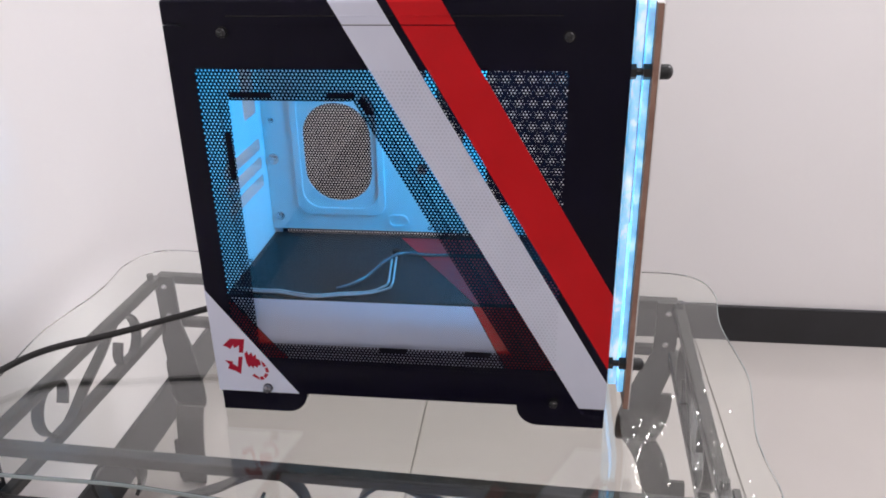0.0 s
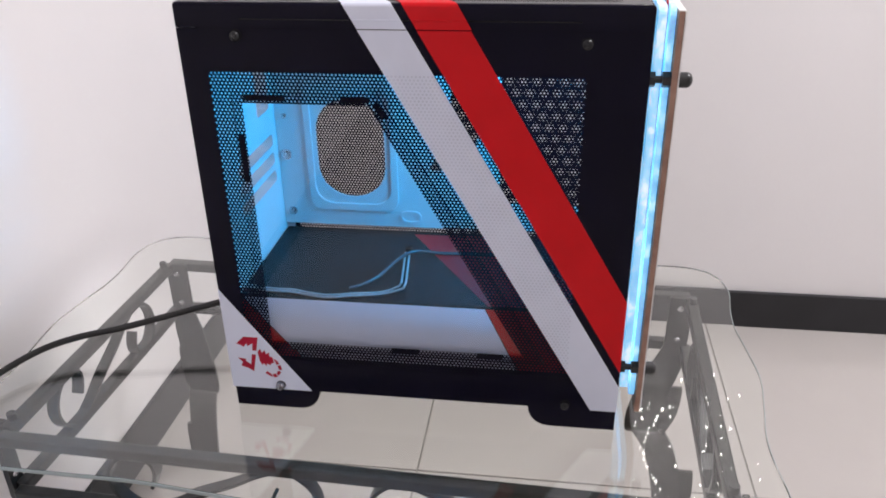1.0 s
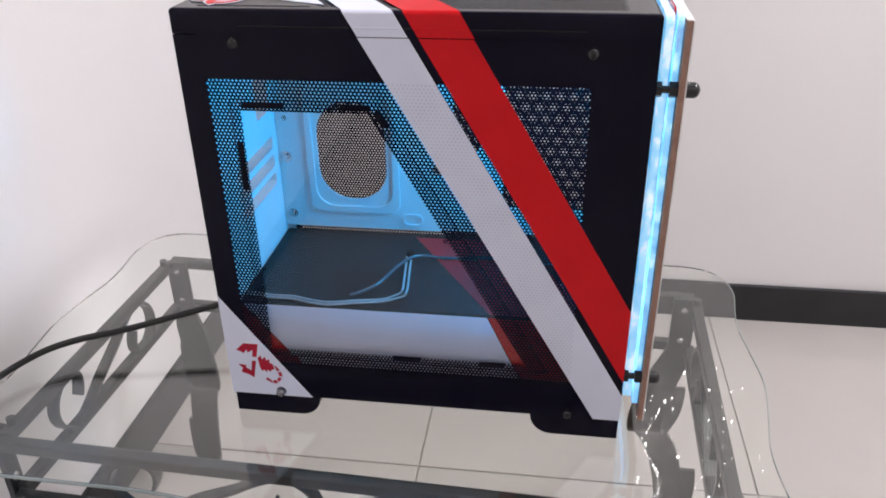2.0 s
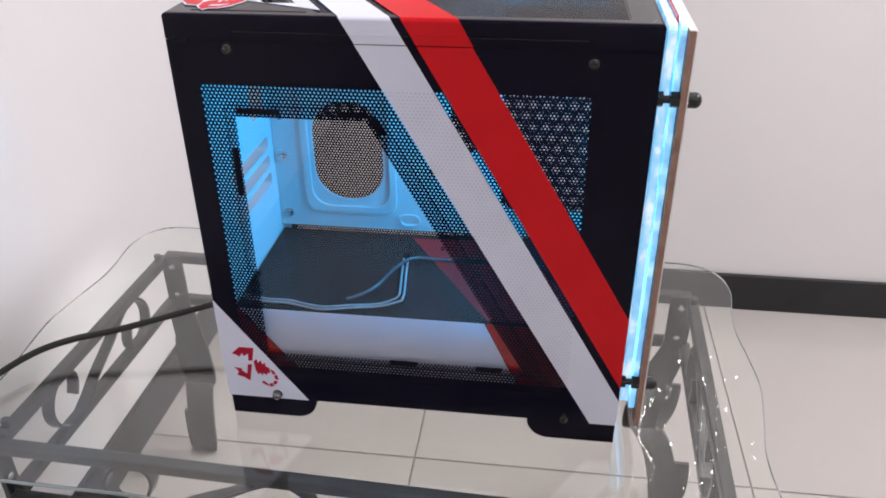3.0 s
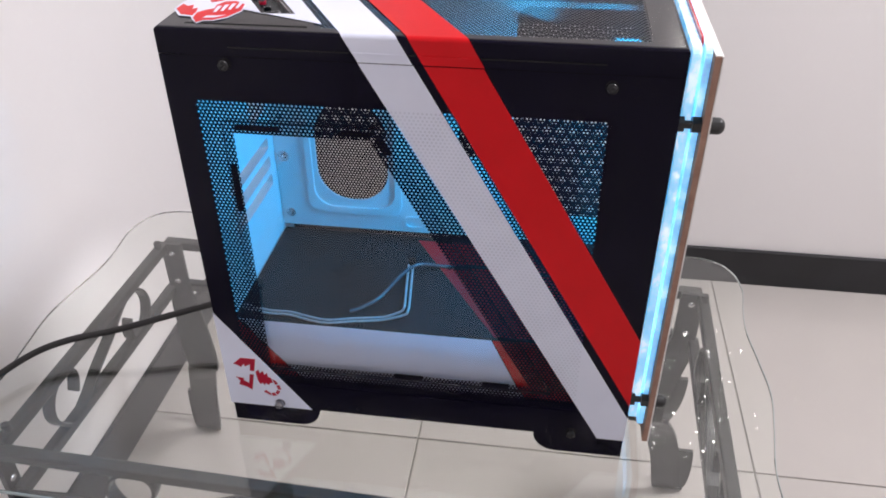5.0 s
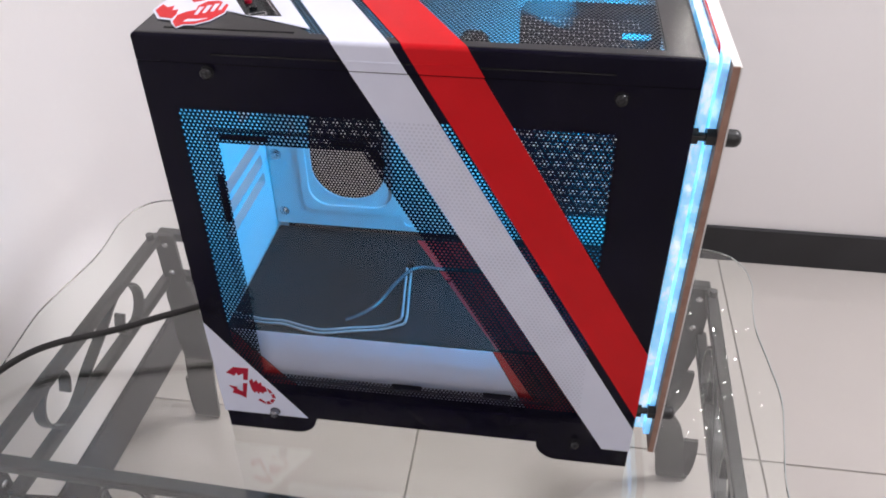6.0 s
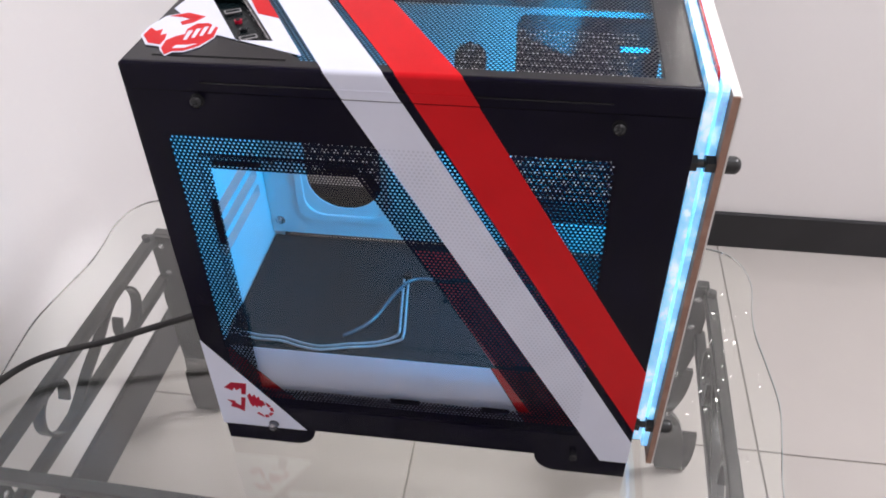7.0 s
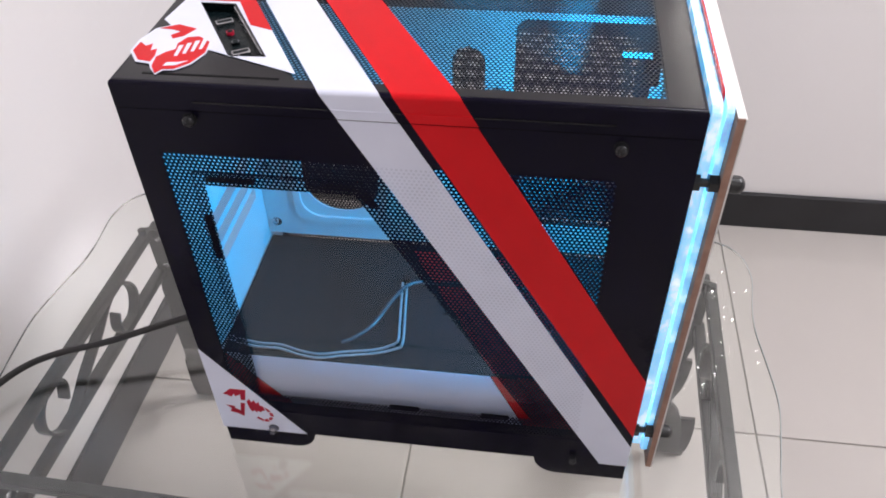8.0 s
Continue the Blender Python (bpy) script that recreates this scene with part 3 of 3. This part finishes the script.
for u, mat in ((0.039, M_CRIMSON), (0.055, M_CHROME)):
    c = Vector((-0.0145, 0.1112, CTOP - 0.006)) + axis * u + cross * -0.001
    cpart("audio_jack", rod(c, c + Vector((0, 0, 0.0022)), 0.0028, 14), mat, ports)
    # solid black disc that paints the shade in the jack's opening
    cpart("jack_hole_dark", rod(c, c + Vector((0, 0, 0.0026)), 0.0019, 12), M_BLACKIN, ports)
port_box(0.044, 0.0105, 0.084, 0.0022, 0.0052, M_STEEL, "metal_trim")

# feet
for x0, x1, s, zb in ((-0.0475, 0.0375, 1, 0.4005), (0.2410, 0.3225, -1, 0.4005)):
    for y0 in (0.0005, 0.160):
        r = 0.0205
        if s > 0:
            line = [(x0, CZ0), (x0, zb), (x1 - r, zb)] + [(x1 - r + r * math.cos(radians(a)), zb + r + r * math.sin(radians(a))) for a in range(-80, 1, 10)] + [(x1, CZ0)]
        else:
            line = [(x1, CZ0), (x0, CZ0)] + [(x0 + r + r * math.cos(radians(a)), zb + r + r * math.sin(radians(a))) for a in range(180, 271, 10)] + [(x1, zb)]
        cpart("foot", plate(line, [], y0, y0 + 0.028, XZ), M_BLACK, None, "black plate foot with a rounded corner")

# shell
cpart("bottom_plate", box(CX0 + 0.0012, CX1 - 0.0012, 0.0016, CY1 - 0.0016, CZ0, CZ0 + 0.0012), M_BLACK)
front_plate = cpart("front_plate", box(CX1 - 0.0035, CX1, 0.0016, CY1, CZ0 + 0.0014, SEAM), M_BLACK)
slots = [rect(0.046, 0.146, z - 0.0062, z + 0.0062, 0.003, 3) for z in (0.590, 0.6095, 0.629, 0.6490)]
rear = cpart("rear_plate", plate(rect(0.0016, CY1, CZ0 + 0.0014, SEAM), slots[:3] + [rect(0.112, 0.146, 0.662, 0.745, 0.003, 3)], CX0 + 0.0006, -0.0340, YZ), M_WHITEIN, None, "white-painted rear plate with open card slots")
TRAY_Y = 0.160
cpu = rect(0.0085, 0.0805, 0.5625, 0.669, 0.034, 8)
opening = rect(0.201, 0.3155, 0.560, 0.766, 0.010, 4)
slot = rect(0.1505, 0.1775, 0.618, 0.740, 0.0134, 8)
tray = cpart("motherboard_tray", plate(rect(-0.0335, CX1 - 0.004, 0.5285, SEAM - 0.001), [cpu, opening, slot], TRAY_Y, TRAY_Y + 0.0015, XZ), M_WHITEIN, None, "white-painted motherboard tray with rounded cut-outs")
bm = plate(rect(-0.003, 0.0935, 0.5465, 0.690, 0.014, 6), [rect(0.004, 0.0865, 0.5545, 0.682, 0.020, 6)], TRAY_Y - 0.0024, TRAY_Y, XZ)
em = cpart("pressed_rib", bm, M_WHITEIN, tray)
mod = em.modifiers.new("round", "BEVEL")
mod.width, mod.segments, mod.limit_method, mod.angle_limit = 0.0022, 3, "ANGLE", radians(50)
smooth(em, 60)
for x0, x1, z0, z1 in ((0.284, 0.3070, 0.7375, 0.7420), (0.3090, 0.3165, 0.690, 0.712)):
    cpart("bracket_tab", box(x0, x1, TRAY_Y - 0.001, TRAY_Y + 0.001, z0, z1, 0.0004), M_WHITEIN, tray)
pr = cpart("pressed_rib", plate(rect(0.0945, 0.1175, 0.5325, 0.5475, 0.007, 6), [rect(0.0975, 0.1145, 0.5355, 0.5445, 0.0042, 6)], TRAY_Y - 0.0012, TRAY_Y, XZ), M_WHITEIN, tray)
for x, z, r in ((-0.0255, 0.608, 0.0032), (-0.024, 0.650, 0.0016), (-0.0245, 0.543, 0.0026), (0.135, 0.700, 0.003), (0.135, 0.600, 0.003), (0.188, 0.700, 0.003)):
    b = rod((x, TRAY_Y - 0.004, z), (x, TRAY_Y, z), r, 6)
    rod((x, TRAY_Y - 0.0002, z), (x, TRAY_Y - 0.0008, z), r * 1.9, 16, b)
    cpart("standoff", b, M_STEEL, tray)
far_panel = cpart("far_side_panel", plate(rect(CX0, CX1, CZ0, SEAM - 0.0003), [rect(PU0 - 0.001, PU1 + 0.025, PV0 - 0.001, PV1 + 0.003)], CY1 - 0.0012, CY1, XZ), M_BLACK, None, "black pierced side panel")
perforated("perforated_mesh", PU0 - 0.003, PU1 + 0.027, PV0 - 0.003, PV1 + 0.005, lambda u, v: u < PU1 + 0.024, lambda u, v: False, CY1 - 0.0006, -0.0006, cspace(XZ), M_BLACK, far_panel)

# power supply shroud
SHZ, SHY = 0.5235, 0.0085
shroud = cpart("power_supply_shroud", box(-0.0330, 0.2980, SHY, TRAY_Y + 0.002, CZ0 + 0.003, SHZ, 0.0015), M_BLACKIN, None, "glossy black shroud with red and white stripes")
cpart("white_stripe", plate([(0.0223, 0.4560), (0.2293, 0.4560), (0.1985, SHZ - 0.002), (-0.0300, SHZ - 0.002), (-0.0300, 0.5215)], [], SHY - 0.0004, SHY, XZ), M_WHITEV, shroud, "white vinyl band")
cpart("red_patch", plate([(-0.0310, 0.4560), (0.0216, 0.4560), (-0.0310, 0.5195)], [], SHY - 0.0004, SHY, XZ), M_REDV, shroud, "red vinyl patch")
cpart("red_stripe", plate([(0.2303, 0.4560), (0.2793, 0.4560), (0.2480, SHZ - 0.002), (0.1995, SHZ - 0.002)], [], SHY - 0.0004, SHY, XZ), M_REDV, shroud, "red vinyl stripe")
cpart("red_stripe", plate([(0.2010, 0.0105), (0.2960, 0.0105), (0.2200, 0.1520), (0.1110, 0.1520)], [], SHZ, SHZ + 0.0004, XY), M_REDV, shroud, "red vinyl stripe")

# glowing front: two acrylic sheets, a red sheet between them, a laminated board, held by nylon bolts
FY0, FY1 = 0.0015, 0.1885
AY0 = 0.0080
for x0, x1, z0, mat in ((0.3255, 0.3318, 0.4430, M_GLOWPALE), (0.3340, 0.3386, 0.4350, M_GLOW)):
    sheet = cpart("acrylic_sheet", plate(rect(AY0, FY1, z0, 0.7900, 0.006, 4), [], x0, x1, YZ), mat, None, "edge-lit acrylic sheet glowing pale blue")
cpart("red_sheet", plate(rect(0.022, 0.168, 0.600, 0.7925, 0.004, 3), [], 0.3322, 0.3340, YZ), M_REDACR)
board = cpart("front_board", box(0.3392, 0.3438, FY0 - 0.001, FY1 + 0.001, 0.4240, 0.7875, 0.0004), M_MDF, None, "brown fibreboard with white laminate face")
cpart("laminate", box(0.3439, 0.3449, FY0 - 0.001, FY1 + 0.001, 0.4240, 0.7875), M_LAMINATE, board, "white laminate face")
cpart("laminate", box(0.3393, 0.3437, FY0 - 0.0005, FY1 + 0.0005, 0.7876, 0.7882), M_LAMINATE, board, "white laminate edge")
for y in (0.0070, 0.178):
    for z in (0.7355, 0.4695):
        b = rod((0.3230, y, z), (0.3275, y, z), 0.0060, 6)
        rod((0.3272, y, z), (0.3345, y, z), 0.0030, 12, b)
        rod((0.3328, y, z), (0.3391, y, z), 0.0062, 6, b)
        b2 = rod((0.3448, y, z), (0.3510, y, z), 0.0060, 16)
        ball((0.3510, y, z), 0.0060, (0.8, 1, 1), b2)
        bolt = smooth(cpart("nylon_bolt", b, M_NYLON))
        tip = smooth(cpart("cap_nut", b2, M_NYLON, bolt))

# ---- wires inside the case ----
def wire(name, pts, r, mat, label):
    ob = smooth(part(name, tube(glide(pts, 8), r, 8), mat), 80)
    return tagged(ob, label, "wire", "wires on the shroud")


WZ = SHZ + 0.0016
for k in (-0.0025, 0.0017):
    wire("light_wire", [(-0.030, 0.022 + k, WZ), (-0.004, 0.018 + k, WZ), (0.016, 0.018 + k, WZ), (0.034, 0.0135 + k, WZ), (0.052, 0.0115 + k, WZ), (0.074, 0.0165 + k, WZ), (0.100, 0.022 + k, WZ), (0.1165 - k, 0.0265 + k, WZ + 0.004), (0.1195 - k, 0.029 + k, WZ + 0.007), (0.1185 - k, 0.040, WZ + 0.004), (0.1140 - k, 0.075, WZ + 0.001), (0.1105 - k, 0.106, WZ)], 0.0011, M_WIRE, "thin pale wire bent across the black shroud")
wire("light_wire", [(0.068, 0.028, WZ), (0.077, 0.034, WZ), (0.092, 0.050, WZ + 0.002), (0.106, 0.084, WZ + 0.004), (0.120, 0.104, WZ + 0.003), (0.150, 0.108, WZ), (0.200, 0.110, WZ), (0.290, 0.100, WZ)], 0.0019, M_WIRECLEAR, "thick smoky wire looping over the black shroud")
clip = tagged(part("cable_clip", rod((0.112, 0.109, SHZ), (0.112, 0.109, SHZ + 0.0065), 0.0038, 12), M_TAPE), "small black cable clip on the shroud", "cable clip")

# ---- power cord ----
cord = smooth(part("power_cord", tube(glide([(-0.335, -0.21, 0.006), (-0.338, -0.17, 0.12), (-0.338, -0.13, 0.30), (-0.332, -0.085, 0.396), (-0.318, -0.035, 0.412), (-0.302, 0.010, 0.416), (-0.280, 0.044, 0.420), (-0.25, 0.064, 0.424), (-0.20, 0.080, 0.431), (-0.145, 0.104, 0.439), (-0.09, 0.125, 0.448), (-0.05, 0.135, 0.455)], 8), 0.0036, 10), M_RUBBER), 80)
tagged(cord, "black rubber power cord plugged into the case", "power cord")

# ---- unseen glowing dots on the wall, standing in for glints in the table glass ----
lights = thing("glint_dots", "made-up curtain of glowing dots on the wall, in place of glints", "string lights", (0.60, WALL_Y - 0.012, 1.46))
rng = random.Random(4)
# the carrying wire and its hooks are made up too
smooth(part("wire", tube([Vector((-0.16, 0.004, 0.0)), Vector((0.0, 0.004, -0.006)), Vector((0.19, 0.004, 0.0))], 0.0008, 6), M_RUBBER, lights), 80)
for u in (-0.16, 0.19):
    part("hook", rod((u, 0.012, 0.0), (u, -0.008, 0.0), 0.003, 10), M_STEEL, lights)
# strands: where each hangs, how much it sways, the stretch that carries dots, and how many
for u, sway, top, low, count in ((-0.130, 0.028, -0.17, -0.46, 22), (-0.085, 0.026, -0.16, -0.45, 24), (-0.045, 0.014, -0.28, -0.53, 5), (0.022, 0.006, -0.14, -0.54, 10), (0.062, 0.014, -0.13, -0.48, 10), (0.082, 0.006, -0.14, -0.47, 4), (0.160, 0.012, -0.26, -0.30, 2)):
    line = glide([(u + (sway * math.sin(5.1 * k + 9 * u) if k else 0), 0.0, low * k / 8) for k in range(9)], 4)
    smooth(part("strand", tube(line, 0.0003, 5), M_STEEL, lights), 80)
    for k in range(count):
        v = top + (low - top) * (k + rng.uniform(-0.4, 0.4)) / max(count - 1, 1)
        at = line[min(max(round(v / low * (len(line) - 1)), 0), len(line) - 1)]
        p = Vector((at.x + rng.uniform(-0.006, 0.006), -0.004, v))
        smooth(part("glint_dot", ball(p, rng.choice((0.0012, 0.0015, 0.0018, 0.0023)), (1, 1, rng.uniform(0.8, 1.3)), u=10, v=6), M_GLINT, lights))

# ---- floor tiles ----
tile_mesh = None
TX, TY = 0.523, 0.523
for i in range(-1, 5):
    for j in range(-7, 1):
        x, y = 0.064 + TX * i, 0.358 + TY * j
        xa, xb, ya, yb = max(x, X0), min(x + TX, X1), max(y, Y0), min(y + TY, WALL_Y)
        if xb - xa < 0.05 or yb - ya < 0.05:
            continue
        full = xb - xa > TX - 0.001 and yb - ya > TY - 0.001
        if full and tile_mesh:
            ob = new("tile", tile_mesh)
            ob.parent = floor
        else:
            ob = part("tile", box(0.0012, xb - xa - 0.0012, 0.0012, yb - ya - 0.0012, -0.008, 0.0, 0.0008, 1), M_TILE, floor)
            if full:
                tile_mesh = ob.data
        ob.location = (xa, ya, 0)
